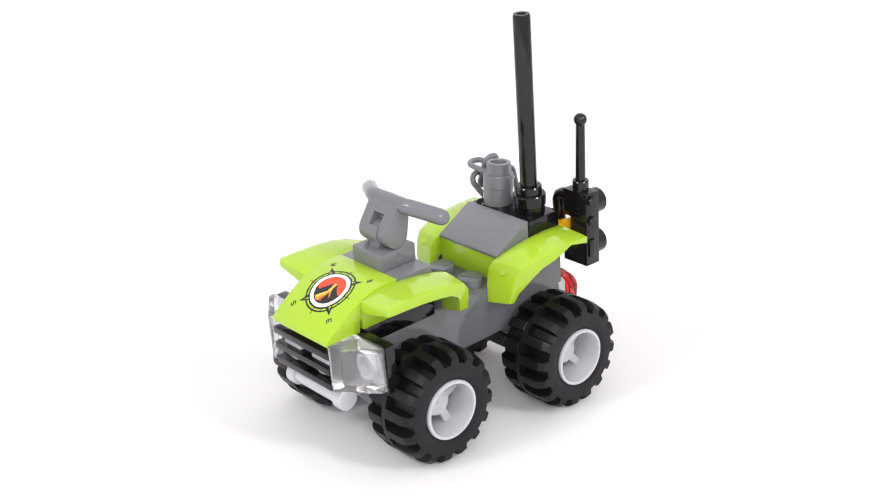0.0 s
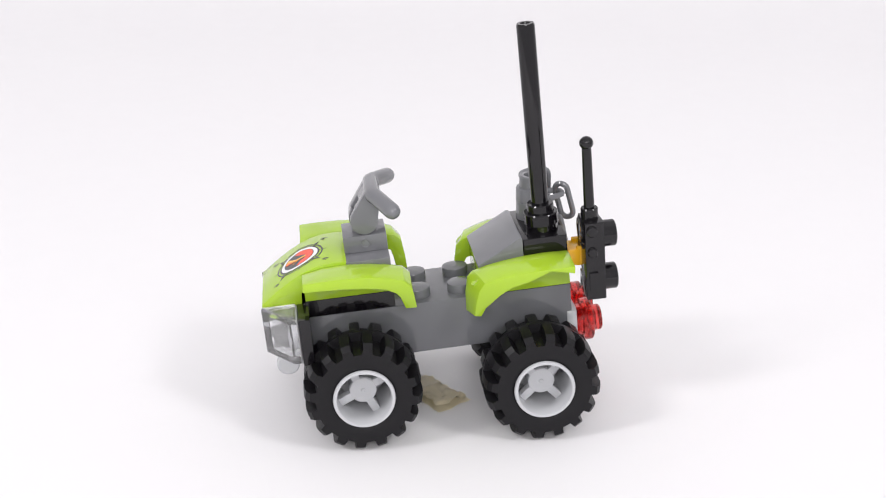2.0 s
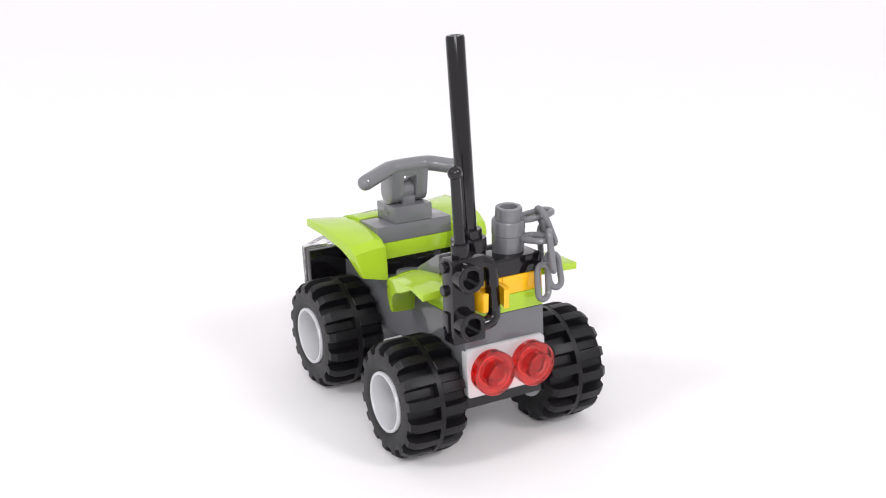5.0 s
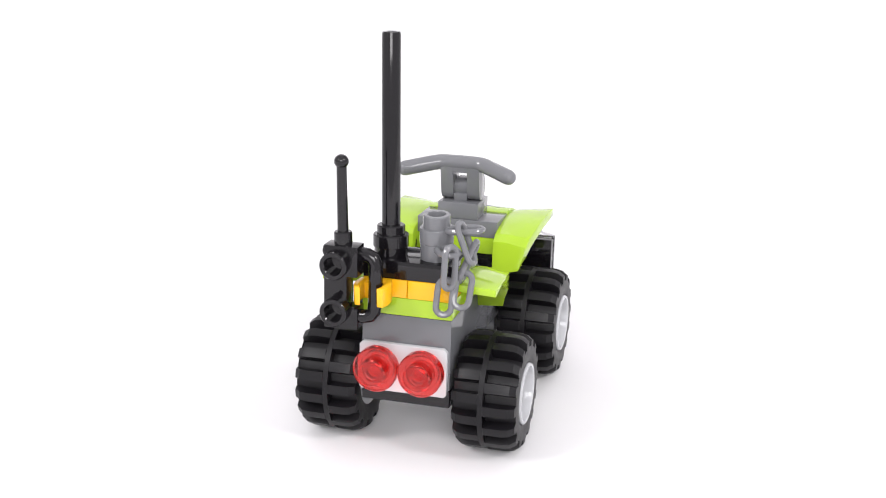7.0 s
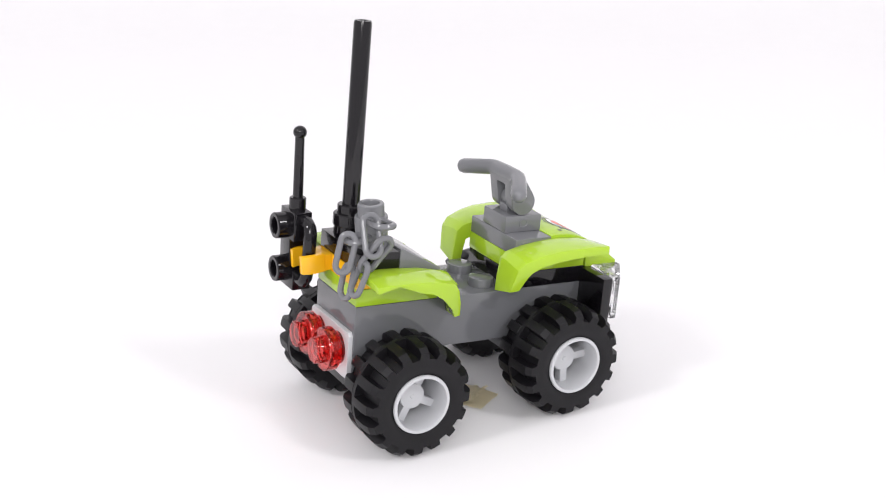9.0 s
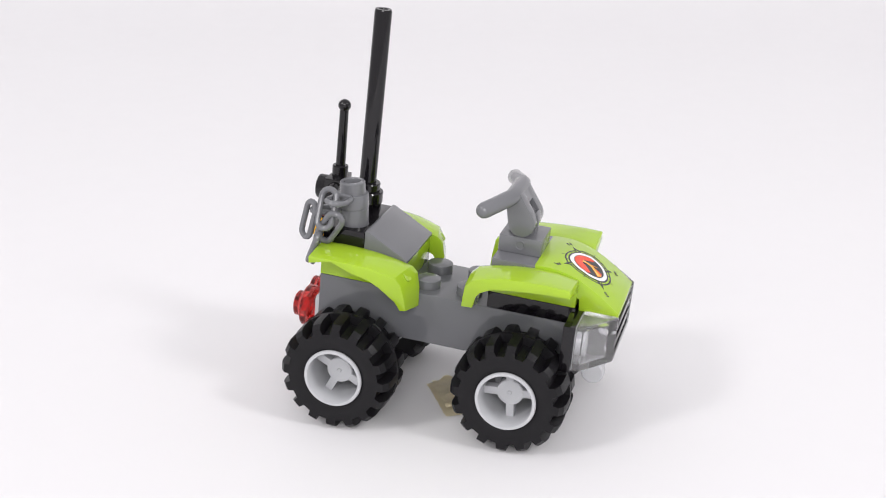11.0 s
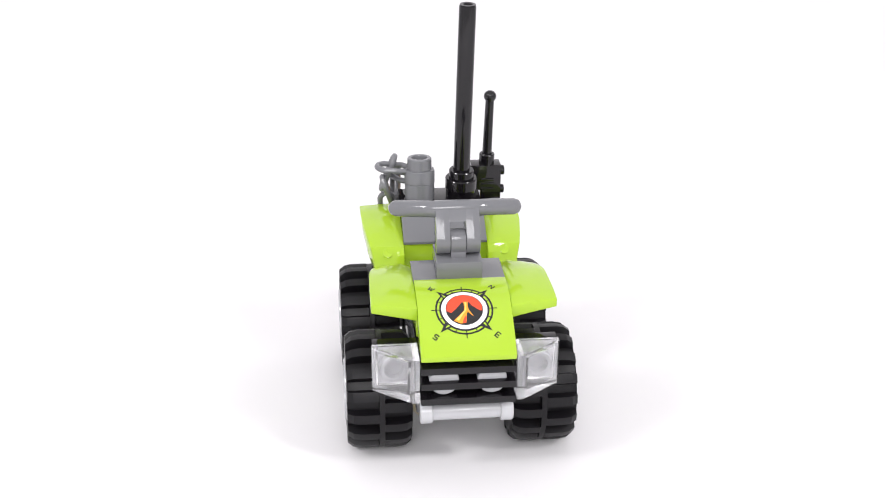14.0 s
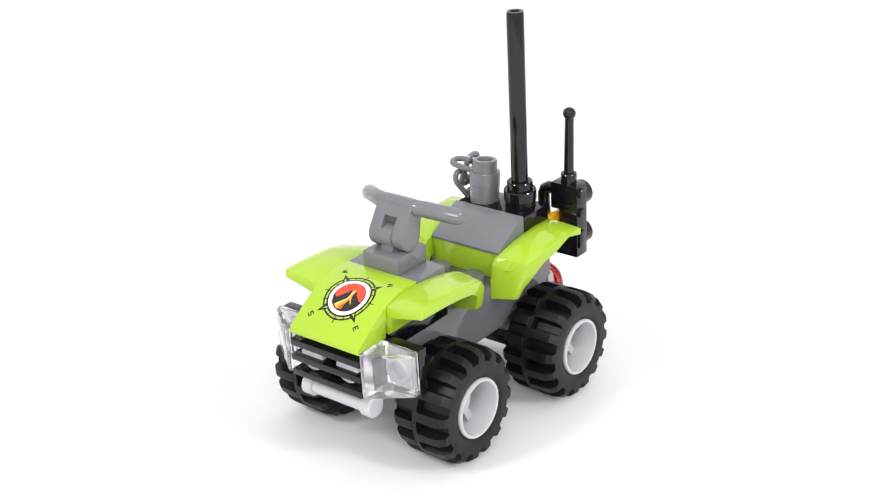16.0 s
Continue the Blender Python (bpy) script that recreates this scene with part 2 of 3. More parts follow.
def bonnet():
    bm = B()
    outline = HOOD + [(33.2, 23.1), (30.0, 23.4), (26.1, 23.9), (26.1, 26.0), (18.3, 28.6)]
    prism(bm, outline, -7.9, 7.9, 0.2)
    return part("bonnet", bm, LIME, toy, "lime bonnet with a printed compass badge", sharp=25)


hood = bonnet()

# lengths along the bonnet's curve, so that the print keeps its round shape
ARC = [0.0]
for (xa, za), (xb, zb) in zip(HOOD, HOOD[1:]):
    ARC.append(ARC[-1] + math.hypot(xb - xa, zb - za))


def on_hood(s, y, lift):
    """A place s along the curve from the bonnet's rear edge, y to the left."""
    s = min(max(s, 0.0), ARC[-1] - 0.01)
    for i in range(len(ARC) - 1):
        if s <= ARC[i + 1]:
            f = (s - ARC[i]) / (ARC[i + 1] - ARC[i])
            (xa, za), (xb, zb) = HOOD[i], HOOD[i + 1]
            n = Vector((za - zb, 0, xb - xa)).normalized()
            return Vector((xa + (xb - xa) * f, y, za + (zb - za) * f)) + n * lift
    return Vector((HOOD[-1][0], y, HOOD[-1][1]))


BADGE_S, BADGE_Y = 8.8, -0.1


def badge(name, loops, mat, lift, parent, label=""):
    """A flat print laid on the bonnet; loops of (right, up) with up to the compass's north-east."""
    bm = B()
    for loop in loops:
        bmesh.ops.triangulate(bm, faces=[bm.faces.new([bm.verts.new((a, b, 0)) for a, b in loop])])
    for _ in range(6):
        long = [e for e in bm.edges if e.calc_length() > 0.55]
        if not long:
            break
        bmesh.ops.subdivide_edges(bm, edges=long, cuts=1)
        bmesh.ops.triangulate(bm, faces=[f for f in bm.faces if len(f.verts) > 3])
    for v in bm.verts:
        v.co = on_hood(BADGE_S - v.co.y, BADGE_Y + v.co.x, lift)
    return part(name, bm, mat, parent, label)


def disc(bm_r, n=48):
    return [(bm_r * math.cos(2 * math.pi * i / n), bm_r * math.sin(2 * math.pi * i / n)) for i in range(n)]


def ring(name, r0, r1, mat, lift, parent):
    bm = B()
    n = 56
    vs = [[bm.verts.new(on_hood(BADGE_S - r * math.sin(2 * math.pi * i / n), BADGE_Y + r * math.cos(2 * math.pi * i / n), lift)) for r in (r0, r1)] for i in range(n)]
    for i in range(n):
        a, b = vs[i], vs[(i + 1) % n]
        bm.faces.new((a[0], a[1], b[1], b[0]))
    return part(name, bm, mat, parent)


def bar_loop(x0, y0, x1, y1, w):
    d = Vector((x1 - x0, y1 - y0)).normalized()
    n = Vector((-d.y, d.x)) * (w / 2)
    return [(x0 + n.x, y0 + n.y), (x0 - n.x, y0 - n.y), (x1 - n.x, y1 - n.y), (x1 + n.x, y1 + n.y)]


def compass():
    ring("compass_ring", 4.55, 4.85, INK, 0.03, hood)
    ring("badge_outline", 3.85, 4.2, INK, 0.03, hood)
    for k in range(16):
        a = math.radians(22.5 * k)
        if k % 4 != 2:
            r0, r1 = (4.2, 5.5) if k % 4 == 0 else (4.2, 4.9)
            badge("compass_tick", [bar_loop(r0 * math.cos(a), r0 * math.sin(a), r1 * math.cos(a), r1 * math.sin(a), 0.16)], INK, 0.03, hood)
    for k in range(4):
        a = math.radians(45 + 90 * k)
        c, s = math.cos(a), math.sin(a)
        badge("compass_point", [[(3.9 * c - 0.75 * s, 3.9 * s + 0.75 * c), (3.9 * c + 0.75 * s, 3.9 * s - 0.75 * c), (6.1 * c, 6.1 * s)]], INK, 0.045, hood)
        badge("compass_point_light", [[(4.1 * c - 0.4 * s, 4.1 * s + 0.4 * c), (4.1 * c, 4.1 * s), (5.0 * c, 5.0 * s)]], LIME, 0.06, hood)
    badge("badge_white", [disc(3.86)], INK_WHITE, 0.06, hood)
    badge("badge_black", [disc(3.12)], INK, 0.075, hood)
    # red sky over a black volcano with a glowing stream
    sky = [(3.0 * math.cos(math.radians(a)), 3.0 * math.sin(math.radians(a))) for a in range(-8, 189, 8)]
    sky += [(-2.3, -0.75), (-1.5, 0.0), (-0.85, 0.7), (-0.35, 1.4), (0.9, 1.4), (1.3, 0.7), (1.9, 0.15), (2.6, -0.4)]
    badge("badge_sky", [sky], INK_RED, 0.09, hood)
    stream = [(-0.1, 1.5), (0.7, 1.5), (0.6, 0.5), (0.75, -0.2), (1.45, -1.5), (1.15, -1.3), (0.5, -0.5), (0.3, -1.2), (0.1, -2.7), (-0.9, -2.8), (-1.9, -2.2), (-1.0, -1.3), (-0.1, -0.4), (0.05, 0.5)]
    badge("badge_lava", [stream], INK_ORANGE, 0.105, hood)
    badge("badge_glow", [[(0.1, 1.4), (0.45, 1.4), (0.35, 0.4), (0.3, -0.3), (-0.4, -1.2), (-1.1, -2.3), (-1.6, -2.1), (-0.8, -1.2), (0.0, -0.3), (0.15, 0.5)]], INK_YELLOW, 0.12, hood)
    badge("badge_shade", [[(0.1, -1.3), (0.25, -1.6), (0.05, -2.7), (-0.5, -2.75), (-0.3, -2.0)]], INK_RED, 0.12, hood)
    w = 0.2
    letters = {
        "N": (45, [(-0.42, -0.6, -0.42, 0.6), (-0.42, 0.6, 0.42, -0.6), (0.42, -0.6, 0.42, 0.6)]),
        "W": (135, [(-0.6, 0.6, -0.3, -0.6), (-0.3, -0.6, 0.0, 0.3), (0.0, 0.3, 0.3, -0.6), (0.3, -0.6, 0.6, 0.6)]),
        "E": (-45, [(-0.4, -0.6, -0.4, 0.6), (-0.4, 0.52, 0.42, 0.52), (-0.4, 0.0, 0.3, 0.0), (-0.4, -0.52, 0.42, -0.52)]),
        "S": (225, [(-0.4, 0.52, 0.42, 0.52), (-0.4, 0.0, -0.4, 0.55), (-0.4, 0.0, 0.4, 0.0), (0.4, 0.0, 0.4, -0.55), (-0.42, -0.52, 0.4, -0.52)]),
    }
    for letter, (at, strokes) in letters.items():
        a = math.radians(at)
        cx, cy = 7.25 * math.cos(a), 7.25 * math.sin(a)
        tilt = math.radians(-45)
        c, s = math.cos(tilt), math.sin(tilt)
        loops = []
        for stroke in strokes:
            x0, y0, x1, y1 = (0.84 * v for v in stroke)
            p, q = (cx + c * x0 - s * y0, cy + s * x0 + c * y0), (cx + c * x1 - s * y1, cy + s * x1 + c * y1)
            loops.append(bar_loop(*p, *q, w))
        for i, loop in enumerate(loops):
            badge("letter_" + letter.lower() + "_stroke", [loop], INK, 0.03 + 0.004 * i, hood)


compass()


shared = {}


def wheel(x, side, spoke_turn):
    """Tyre with two offset rows of lugs on a light grey four-spoke rim; hub on the axle at y = 8, face at y = 20."""
    hub = new("wheel")
    hub.parent = toy
    hub.matrix_basis = Matrix.Translation((x * MM, side * 14.0 * MM, 10.45 * MM)) @ (Matrix.Identity(4) if side > 0 else Matrix.Rotation(math.pi, 4, "Z"))
    tagged(hub, "black rubber tyre on a light grey rim")
    # tyre
    if "tyre" not in shared:
        bm = B()
        per, n = 12, 16
        total = per * n
        #        y, radius on a lug, radius in a gap, row of lugs
        prof = [(-5.0, 5.5, 5.5, 0), (-5.3, 7.0, 7.0, 0), (-5.3, 8.5, 8.5, 0), (-5.25, 9.5, 8.3, -1), (-4.3, 10.25, 8.55, -1), (-3.2, 10.5, 8.65, -1), (-0.55, 10.5, 8.75, -1),
                (-0.45, 10.42, 10.42, 0), (0.45, 10.42, 10.42, 0), (0.55, 10.5, 8.75, 1), (3.6, 10.5, 8.65, 1), (4.9, 10.25, 8.55, 1), (5.9, 9.5, 8.3, 1),
                (5.95, 8.5, 8.5, 0), (6.0, 7.2, 7.2, 0), (5.9, 6.0, 6.0, 0), (5.6, 5.45, 5.45, 0)]
        grid = []
        for k in range(total):
            a = 2 * math.pi * k / total
            col = []
            for y, high, low, row in prof:
                r = high if ((k + (per // 2 if row < 0 else 0)) % per) < 6 else low
                col.append(bm.verts.new((r * math.cos(a), y, r * math.sin(a))))
            grid.append(col)
        for k in range(total):
            p, q = grid[k], grid[(k + 1) % total]
            for i in range(len(prof) - 1):
                bm.faces.new((p[i], p[i + 1], q[i + 1], q[i]))
        shared["tyre"] = part("tyre", bm, RUBBER, hub, "black rubber tyre with offset lugs", sharp=24)
    else:
        tagged(twin(shared["tyre"], "tyre", Matrix.Identity(4), hub), "black rubber tyre with offset lugs")
    # rim
    bm = B()
    lathe(bm, (0, 0, 0), (0, 1, 0), [(4.6, -5.1), (5.5, -5.1), (5.4, 5.4), (5.5, 5.9), (5.38, 6.2), (4.9, 6.2), (4.75, 5.9), (4.7, 3.0), (4.55, -4.4), (2.4, -4.6), (0, -4.6)], 48, close=False)
    part("rim", bm, LIGHT_GREY, hub, "light grey four-spoke plastic rim")
    bm = B()
    lathe(bm, (0, 0, 0), (0, 1, 0), [(2.5, -4.7), (2.45, 2.2), (2.3, 2.4), (0.4, 2.4), (0.3, 2.55), (0, 2.55)], 28, close=False)
    part("hub_cap", bm, LIGHT_GREY, hub)
    for k in range(4):
        bm = B()
        box(bm, 1.6, 4.85, 0.6, 2.36, -0.74, 0.74, 0.15)
        bmesh.ops.rotate(bm, verts=bm.verts, cent=(0, 0, 0), matrix=Matrix.Rotation(-math.radians(spoke_turn + 90 * k), 3, "Y"))
        part("spoke", bm, LIGHT_GREY, hub)
    return hub


wheel(16, 1, 60)
wheel(-16, 1, 45)
wheel(16, -1, 0)
wheel(-16, -1, 30)


def nose():
    tip = nod(29.0, 19.0)
    # grille with three slats and two grey studs behind
    bm = B()
    box(bm, 26, 29.6, -7.9, 7.9, 15.0, 23.2, 0.1)
    g = part("grille", bm, BLACK, toy, "black slatted grille", lean=tip)
    for z in (15.9, 18.8, 21.7):
        bm = B()
        box(bm, 29.5, 32.9, -7.9, 7.9, z - 0.62, z + 0.62, 0.12)
        part("slat", bm, BLACK, g, lean=tip)
    for y in (-4, 4):
        bm = B()
        stud(bm, 29.5, y, 19.2, 2.5, 2.4, (1, 0, 0))
        part("stud", bm, LIGHT_GREY, g, "grey stud behind the slats", lean=tip)
    # bumper bar
    bm = B()
    lathe(bm, (29.0, -7.6, 12.1), (0, 1, 0), [(1.55, 0), (1.55, 15.2)], 24)
    bumper = part("bumper", bm, LIGHT_GREY, toy, "light grey bumper bar")
    for y in (-7.9, 5.7):
        bm = B()
        lathe(bm, (29.0, y, 12.1), (0, 1, 0), [(1.8, 0), (2.05, 0.2), (2.05, 2.0), (1.8, 2.2)], 28)
        part("bumper_end", bm, LIGHT_GREY, bumper)
    bm = B()
    box(bm, 24.0, 28.0, -6.0, 6.0, 11.2, 13.3, 0.15)
    part("bumper_plate", bm, LIGHT_GREY, bumper)
    # headlights on black side brackets
    for side in (1, -1):
        bm = B()
        y0, y1 = sorted((side * 7.9, side * 15.6))
        box(bm, 24.6, 26.6, y0, y1, 15.4, 24.0, 0.12)
        h = part("headlight_bracket", bm, BLACK, toy, lean=nod(25.6, 19.6))
        bm, air = B(), B()
        outline = [(26.9, side * 8.1), (32.9, side * 8.1), (33.0, side * 9.0), (28.2, side * 15.7), (26.9, side * 15.8)]
        prism(bm, outline, 15.7, 24.0, 0.2, "z")
        inner = [(26.98, side * 9.2), (30.9, side * 9.2), (31.2, side * 9.7), (27.8, side * 14.5), (26.98, side * 14.7)]
        prism(air, inner, 16.8, 22.9, 0.0, "z")
        lens = part("headlight", bm, CLEAR, h, "clear wedge-shaped headlight", lean=tip, hollow=air)
        lens.visible_shadow = False
        # made-up pale plate over the black bracket, stands in for the lens's inner reflections
        bm = B()
        y0, y1 = sorted((side * 8.4, side * 15.2))
        box(bm, 26.64, 26.86, y0, y1, 16.0, 23.7, 0.05)
        part("added_backing", bm, LENS_INNER, h, "added pale plate that brightens the lens from behind", lean=tip)
        bm = B()
        lathe(bm, (27.0, side * 11.9, 19.8), (1, 0, 0), [(2.4, 0.0), (2.4, 1.0), (2.25, 1.2), (1.6, 1.2), (1.5, 1.0), (1.45, 0.2), (0, 0.2)], 28, close=False)
        part("headlight_stud", bm, LENS_INNER, h, "pale hollow stud inside the lens", lean=tip)


nose()


def hull(c0, r0, c1, r1, n=14):
    """Outline of two circles and their common tangents."""
    (ax, az), (bx, bz) = c0, c1
    d = math.hypot(bx - ax, bz - az)
    base, lean = math.atan2(bz - az, bx - ax), math.acos((r0 - r1) / d)
    out = []
    for i in range(n + 1):
        a = base + lean + (2 * math.pi - 2 * lean) * i / n
        out.append((ax + r0 * math.cos(a), az + r0 * math.sin(a)))
    for i in range(n + 1):
        a = base - lean + 2 * lean * i / n
        out.append((bx + r1 * math.cos(a), bz + r1 * math.sin(a)))
    return out


def above(outline, level):
    """What of an outline lies above a level."""
    out = []
    for (xa, za), (xb, zb) in zip(outline, outline[1:] + outline[:1]):
        if za >= level:
            out.append((xa, za))
        if (za < level) != (zb < level):
            out.append((xa + (xb - xa) * (level - za) / (zb - za), level))
    return out


def steering():
    bm = B()
    box(bm, 9.4, 17.35, -7.95, 7.95, 29.9, 33.1)
    part("steering_plate", bm, MID_GREY, toy, "grey plate behind the bonnet", lean=LEAN)
    bm = B()
    box(bm, 9.45, 17.3, -3.95, 3.95, 33.14, 36.3)
    base = part("hinge_base", bm, MID_GREY, toy, "grey hinge base", lean=LEAN)
    for side in (1, -1):
        bm = B()
        lathe(bm, (13.4, side * 3.9, 34.8), (0, side, 0), [(0.95, 0), (0.95, 0.14), (0.75, 0.16), (0.65, 0.09), (0, 0.09)], 20, close=False)
        part("moulding_mark", bm, MID_GREY, base, lean=LEAN)
    # knuckle of the hinge between the cheeks of the fork
    HINGE, BAR = (14.5, 37.5), (12.9, 42.6)
    bm = B()
    lathe(bm, (14.5, -1.3, 37.5), (0, 1, 0), [(1.9, 0), (1.9, 2.6)], 24)
    prism(bm, [(12.4, 34.6), (16.6, 34.4)] + [(14.5 + 2.62 * math.cos(radians(a)), 37.5 + 2.62 * math.sin(radians(a))) for a in range(-40, 36, 15)] + [(15.9, 38.6), (15.2, 37.4), (12.4, 36.6)], -1.3, 1.3, 0.12)
    part("hinge_finger", bm, MID_GREY, base)
    # fork: two cheeks joined under the bar, above a window
    bm = B()
    for side in (1, -1):
        y0, y1 = sorted((side * 1.36, side * 3.8))
        prism(bm, hull(HINGE, 2.45, BAR, 1.36), y0, y1, 0.14)
    prism(bm, above(hull(HINGE, 2.44, BAR, 1.35), 41.0), -1.5, 1.5, 0.0)
    fork = part("handlebar_fork", bm, MID_GREY, toy, "grey handlebar fork on a hinge")
    bm = B()
    lathe(bm, (14.6, 0, 41.7), (0.95, 0, 0.3), [(0.42, -0.4), (0.42, 0.2), (0.3, 0.28), (0, 0.28)], 14, close=False)
    part("moulding_mark", bm, MID_GREY, fork)
    bm = B()
    pts = [(9.95, 10.35, 41.6), (11.15, 7.7, 42.05), (12.3, 5.2, 42.45), (12.8, 4.2, 42.55), (12.9, 3.0, 42.6), (12.9, 0, 42.65), (12.9, -3.0, 42.6), (12.8, -4.2, 42.55), (12.3, -5.2, 42.45), (10.8, -7.7, 42.05), (9.3, -10.1, 41.7)]
    tube(bm, pts, 1.46, 20)
    part("handlebar", bm, MID_GREY, toy, "grey swept handlebar")


steering()


def seat():
    bm = B()
    prism(bm, [(-14.5, 28.64), (-6.1, 28.64), (-6.1, 29.2), (-13.9, 33.4), (-14.5, 33.4)], -7.9, 7.9, 0.15)
    part("seat", bm, MID_GREY, toy, "grey sloped seat back", lean=LEAN)
    bm = B()
    box(bm, -22.5, -14.6, -7.95, 7.95, 29.9, 33.1)
    part("deck_plate", bm, BLACK, toy, "black rear deck plate", lean=LEAN)
    bm = B()
    box(bm, -22.6, -14.6, 0.06, 7.9, 26.7, 29.86, 0.1)
    clip = part("clip_plate", bm, YELLOW, toy, "yellow plate with a clip", lean=LEAN)
    bm = B()
    box(bm, -22.6, -14.6, -7.9, -0.06, 26.7, 29.86, 0.1)
    part("yellow_plate", bm, YELLOW, toy, "yellow plate", lean=LEAN)
    bm = B()
    box(bm, -24.4, -22.0, 2.6, 7.8, 29.0, 32.0, 0.15)
    part("clip_root", bm, YELLOW, clip)
    for y0, y1, bow in ((2.1, 3.2, -1), (6.7, 7.7, 1)):
        bm = B()
        prism(bm, [(-23.6, y0), (-23.6, y1), (-25.6, y1 + 0.35 * bow), (-27.0, y1 + 0.2 * bow), (-28.0, y1 - 0.3 * bow), (-28.0, y0 - 0.3 * bow), (-27.0, y0 + 0.2 * bow), (-25.6, y0 + 0.35 * bow)], 29.1, 32.5, 0.2, "z")
        part("clip_jaw", bm, YELLOW, clip)


seat()


def aerial():
    foot, tip = Vector((-17.7, 4.2, 35.4)), Vector((-13.7, 4.9, 72.85))
    d = (tip - foot).normalized()
    bm = B()
    lathe(bm, foot, d, [(2.9, -1.4), (2.9, 0.9), (2.95, 1.05), (3.12, 1.1), (3.12, 3.0), (2.98, 3.2), (2.45, 3.2), (2.45, 4.6), (2.3, 4.8), (1.5, 4.8)], 32, close=False)
    mast = part("aerial_socket", bm, BLACK, toy, "black stepped aerial socket", sharp=30)
    bm = B()
    L = (tip - foot).length
    lathe(bm, foot, d, [(1.6, 4.5), (1.6, L - 0.4), (1.45, L), (0.9, L), (0.8, L - 0.3), (0, L - 0.3)], 28, close=False)
    part("aerial", bm, BLACK, toy, "tall black rod aerial")


aerial()


def radio():
    bm = B()
    prism(bm, [(7.0, 24.3), (13.0, 24.3), (13.0, 38.9), (7.0, 38.9), (7.0, 33.6), (8.9, 33.6), (8.9, 28.2), (7.0, 28.2)], -27.6, -24.1, 0.2, "x")
    r = part("radio", bm, BLACK, toy, "black toy walkie-talkie held in a clip")
    foot, tip = Vector((-25.6, 10.2, 38.8)), Vector((-25.4, 10.6, 52.9))
    d = (tip - foot).normalized()
    L = (tip - foot).length
    bm = B()
    lathe(bm, foot, d, [(1.55, 0), (1.55, 2.0), (1.4, 2.2), (0.95, 2.2), (0.85, L - 0.8)], 20, close=False)
    part("radio_aerial", bm, BLACK, r)
    bm = B()
    lathe(bm, tip, d, [(0.0, -1.2)] + [(1.25 * math.sin(math.pi * k / 10), -1.2 * math.cos(math.pi * k / 10)) for k in range(1, 10)] + [(0.0, 1.2)], 20, close=False)
    part("aerial_knob", bm, BLACK, r)
    for z in (35.9, 27.7):
        bm = B()
        lathe(bm, (-27.5, 10.6, z), (-1, 0, 0), [(2.4, 0), (2.4, 2.2), (2.25, 2.4), (1.65, 2.4), (1.5, 2.2), (1.45, 0.3), (0, 0.3)], 28, close=False)
        part("dial", bm, BLACK, r)
    for x, z, h in ((-25.3, 37.4, 1.0), (-25.3, 33.4, 0.9)):
        bm = B()
        lathe(bm, (x, 12.8, z), (0, 1, 0), [(h, 0), (h, 0.8), (h - 0.15, 0.95), (0, 0.95)], 16, close=False)
        part("button", bm, BLACK, r)
    bm = B()
    box(bm, -26.2, -24.6, 12.8, 13.4, 26.2, 29.6, 0.15)
    part("side_key", bm, BLACK, r)
    for z in (35.9, 34.9, 33.9):
        bm = B()
        box(bm, -24.15, -23.8, 9.0, 11.6, z - 0.24, z + 0.24, 0.1)
        part("speaker_slat", bm, BLACK, r)
    # grip loop held by the clip
    bm = B()
    tube(bm, [(-25.3, 7.6, 37.3), (-25.4, 5.9, 37.2), (-25.45, 4.9, 36.7), (-25.5, 4.45, 35.7), (-25.6, 4.4, 34.0), (-25.8, 4.4, 31.0), (-26.0, 4.4, 28.6), (-26.1, 4.55, 27.5), (-26.2, 5.1, 26.8), (-26.2, 6.1, 26.5), (-26.2, 7.6, 26.5)], 1.2, 16)
    part("grip", bm, BLACK, r)
    pivot = Matrix.Translation((-25.4 * MM, 10 * MM, 32 * MM))
    r.matrix_basis = pivot @ Matrix.Rotation(radians(4.3), 4, "Y") @ pivot.inverted()


radio()


def rear_lights():
    set_back = nod(-23.0, 16.3)
    bm = B()
    prism(bm, [(-7.6, 12.2), (-7.2, 11.8), (7.8, 11.8), (8.2, 12.2), (8.2, 20.0), (7.6, 20.6), (-7.0, 20.6), (-7.6, 20.0)], -24.2, -22.4, 0.15, "x")
    b = part("light_bracket", bm, LIGHT_GREY, toy, "pale grey bracket plate", lean=set_back)
    for y in (-3.65, 4.35):
        bm, air = B(), B()
        lathe(bm, (-24.25, y, 16.6), (-1, 0, 0), [(0, 0), (3.0, 0), (3.0, 1.2), (3.95, 1.3), (3.95, 3.0), (3.75, 3.2), (2.45, 3.2), (2.4, 4.8), (2.2, 5.0), (0, 5.0)], 36, close=False)
        lathe(air, (-24.25, y, 16.6), (-1, 0, 0), [(0, 0.3), (2.3, 0.3), (2.3, 2.1), (1.5, 2.3), (1.4, 3.7), (0.9, 4.0), (0, 4.1)], 28, close=False)
        part("rear_light", bm, RED_CLEAR, b, "clear red round rear light", lean=set_back, hollow=air).visible_shadow = False


rear_lights()


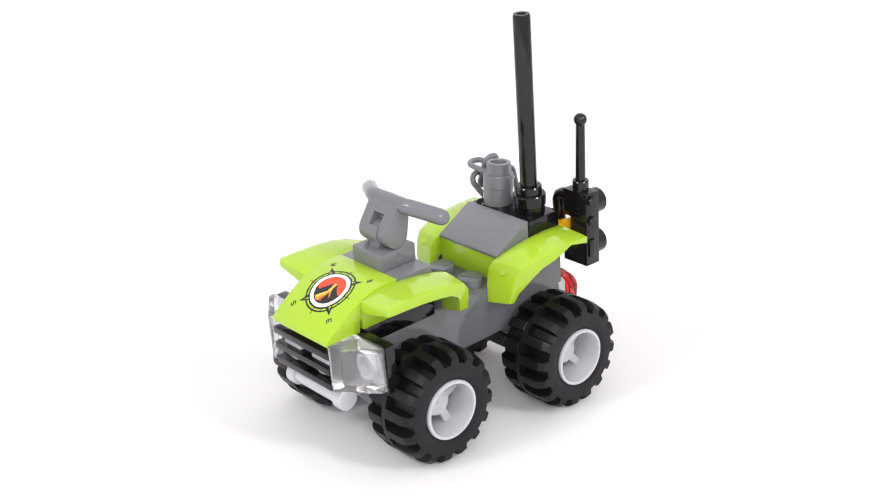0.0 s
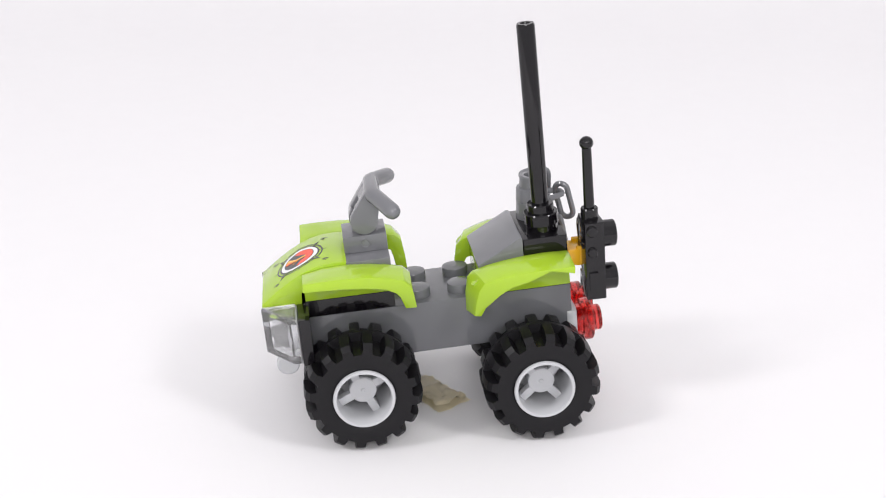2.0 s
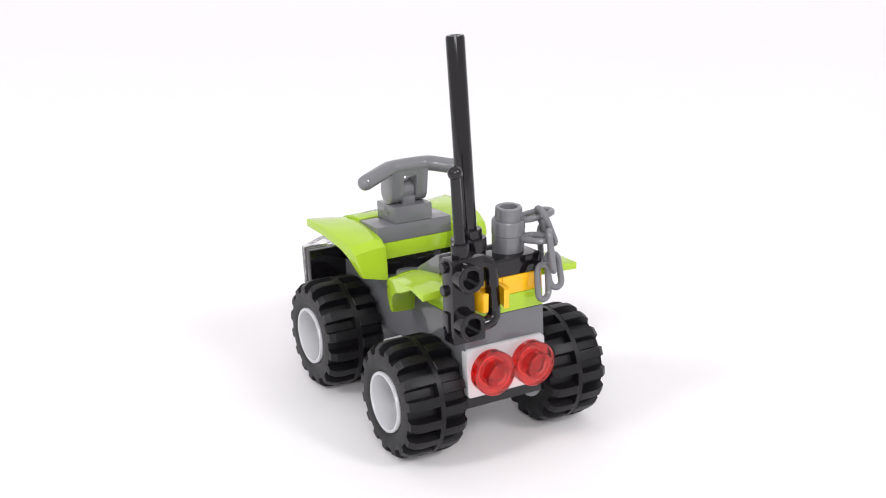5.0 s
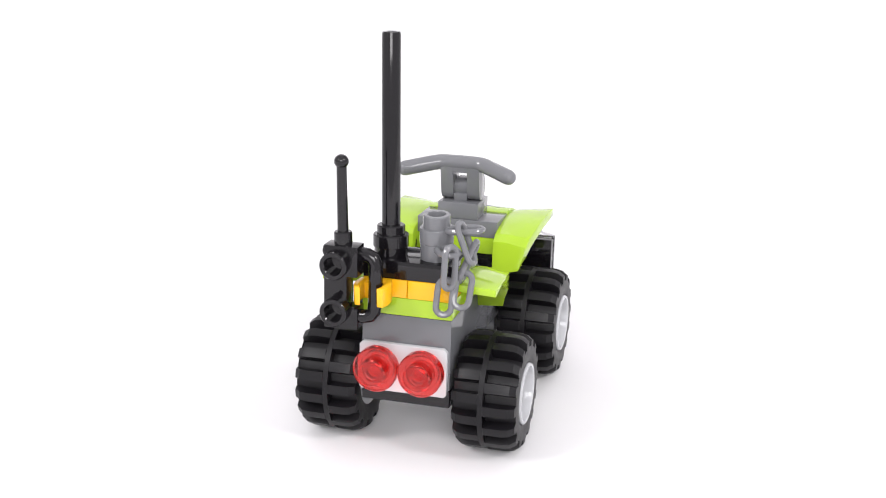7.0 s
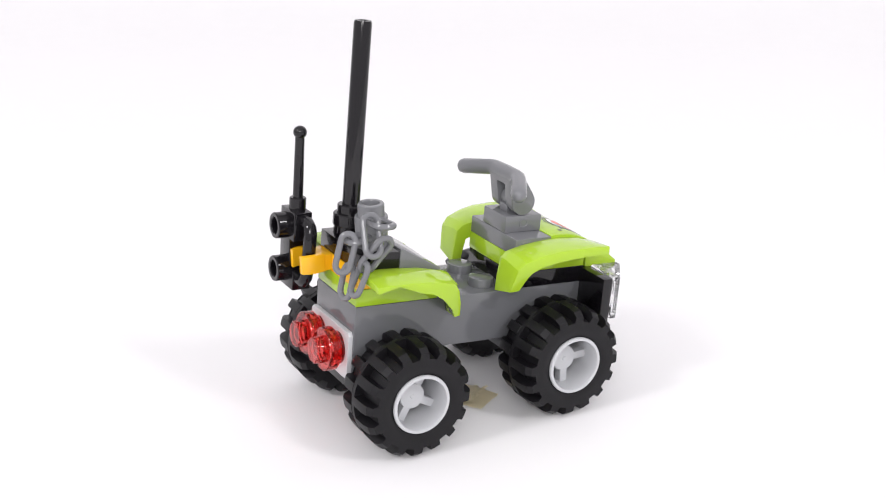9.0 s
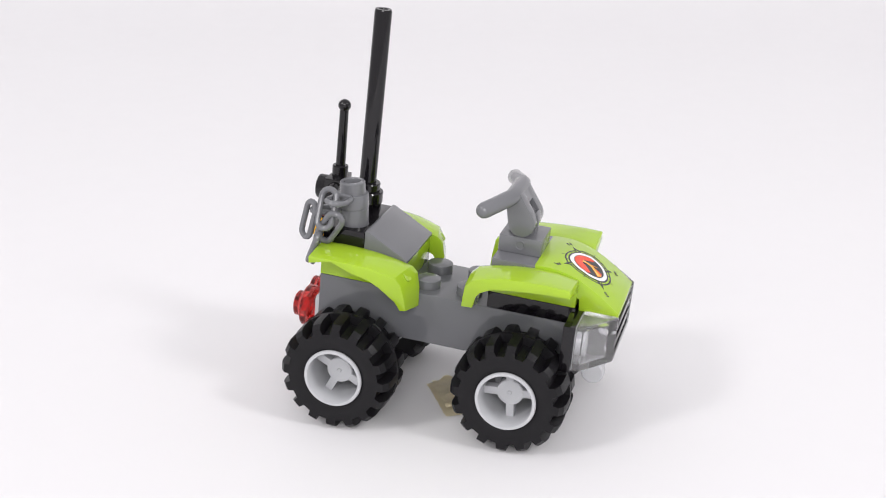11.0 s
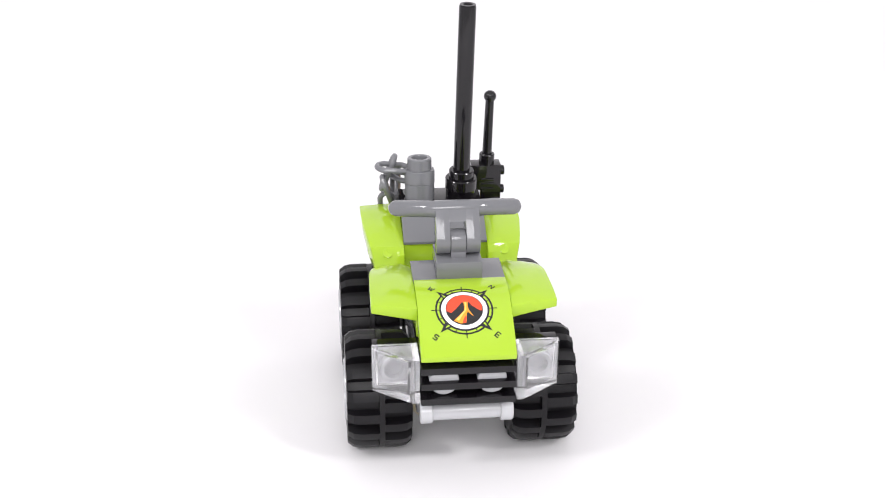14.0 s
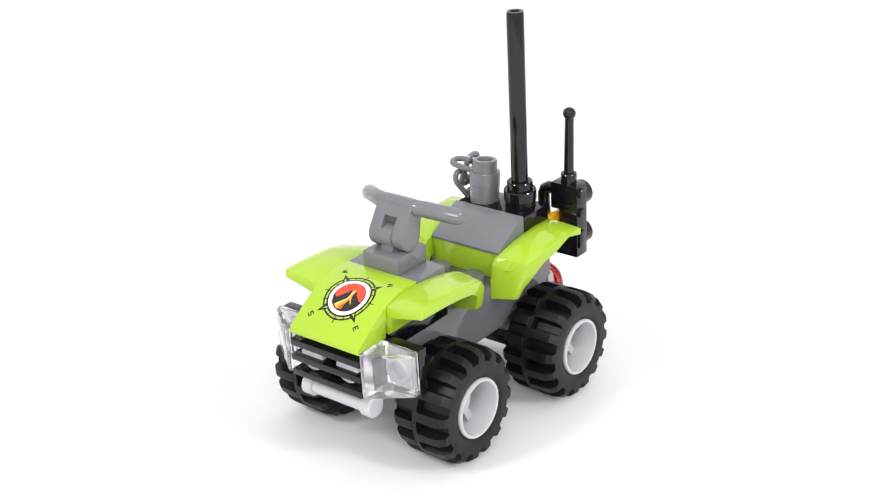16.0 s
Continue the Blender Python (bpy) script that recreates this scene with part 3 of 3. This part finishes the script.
def canister():
    bm = B()
    cx, cy = -17.2, -3.9
    lathe(bm, (cx, cy, 35.4), (0, 0, 1), [(2.85, -0.9), (2.9, 2.35), (2.82, 2.45), (2.95, 2.55), (2.95, 4.9), (2.85, 5.1), (2.4, 5.15), (2.35, 7.2), (2.2, 7.4), (1.6, 7.4), (1.5, 7.2), (1.5, 5.6), (0, 5.6)], 32, close=False)
    c = part("canister", bm, MID_GREY, toy, "grey round canister with chain rings")

    def link(a, b, width, normal, r=0.56, name="chain_link"):
        """A flat-sided chain link from a to b, lying across the given normal."""
        a, b, n = Vector(a), Vector(b), Vector(normal)
        d = (b - a).normalized()
        a, b = a + d * r, b - d * r
        w = n.cross(d).normalized() * (width / 2)
        k = width / 2
        pa, pb = a + d * k, b - d * k
        pts = []
        for i in range(9):
            t = math.pi * i / 8
            pts.append(pb + w * math.cos(t) + d * k * math.sin(t))
        for i in range(9):
            t = math.pi * i / 8
            pts.append(pa - w * math.cos(t) - d * k * math.sin(t))
        bm = B()
        tube(bm, pts, r, 10, closed=True)
        part(name, bm, MID_GREY, c)

    link((-17.9, -5.4, 40.3), (-18.0, -12.6, 41.0), 3.3, (0.1, 0.1, 1), name="ring_loop")
    link((-18.8, -5.4, 37.5), (-23.9, -8.6, 38.0), 3.2, (0.1, 0.05, 1), name="ring_loop")
    link((-19.7, -8.3, 42.9), (-20.4, -11.4, 35.2), 2.8, (-0.05, -0.93, 0.37))
    link((-17.1, -11.2, 38.9), (-21.9, -9.0, 32.4), 2.8, (0.0, -1.0, -0.25))
    link((-21.2, -10.2, 34.9), (-24.1, -9.8, 28.4), 2.6, (-0.93, -0.1, 0.35))
    link((-22.9, -7.3, 33.9), (-24.4, -6.9, 26.9), 2.6, (-0.95, -0.2, 0.1))
    link((-23.2, -8.2, 40.0), (-25.4, -8.2, 32.2), 2.5, (-0.5, -0.86, 0.1))


canister()

# ---- a curl of tape on the table under the toy ----
tape = new("tape_curl")
tagged(tape, "folded piece of pale beige sticky tape under the toy", "tape")


def tape_curl():
    """Two layers, slightly buckled, lying on the table."""
    a, b, c, d = (Vector(q) for q in ((-5.2, 2.6), (1.4, 7.2), (8.6, -5.6), (2.2, -9.4)))
    for layer, lift in ((0, 0.12), (1, 0.55)):
        bm = B()
        nu, nv = 10, 20
        rows = []
        for i in range(nu + 1):
            row = []
            for j in range(nv + 1):
                u, v = i / nu, j / nv
                if layer:
                    u, v = 0.08 + 0.8 * u, 0.05 + 0.82 * v
                p = a * (1 - u) * (1 - v) + b * u * (1 - v) + c * u * v + d * (1 - u) * v
                z = lift + (0.35 + 1.3 * layer) * abs(noise.noise(Vector((p.x * 0.34, p.y * 0.34, layer * 5.0)))) + 0.5 * layer * math.sin(u * 3.1)
                p = p + Vector((noise.noise(Vector((p.x * 0.5, p.y * 0.5, 9.0))), noise.noise(Vector((p.x * 0.5, p.y * 0.5, 17.0))))) * (0.4 + 0.5 * layer)
                row.append(bm.verts.new((p.x, p.y, z)))
            rows.append(row)
        for i in range(nu):
            for j in range(nv):
                bm.faces.new((rows[i][j], rows[i + 1][j], rows[i + 1][j + 1], rows[i][j + 1]))
        bmesh.ops.solidify(bm, geom=bm.faces[:], thickness=0.1)
        part("tape_layer", bm, TAPE, tape, sharp=80)


tape_curl()


def motions():
    off = Matrix.Translation((0.57 * MM, 0.61 * MM, 0))
    rows = [(t, pose(0, 0, 0, 0, 0, a) @ off) for t, a in HEADING]
    walk(toy, rows)
    walk(tape, rows)
    walk(turntable, [(t, pose(0, 0, 0, 0, 0, a)) for t, a in HEADING])


motions()
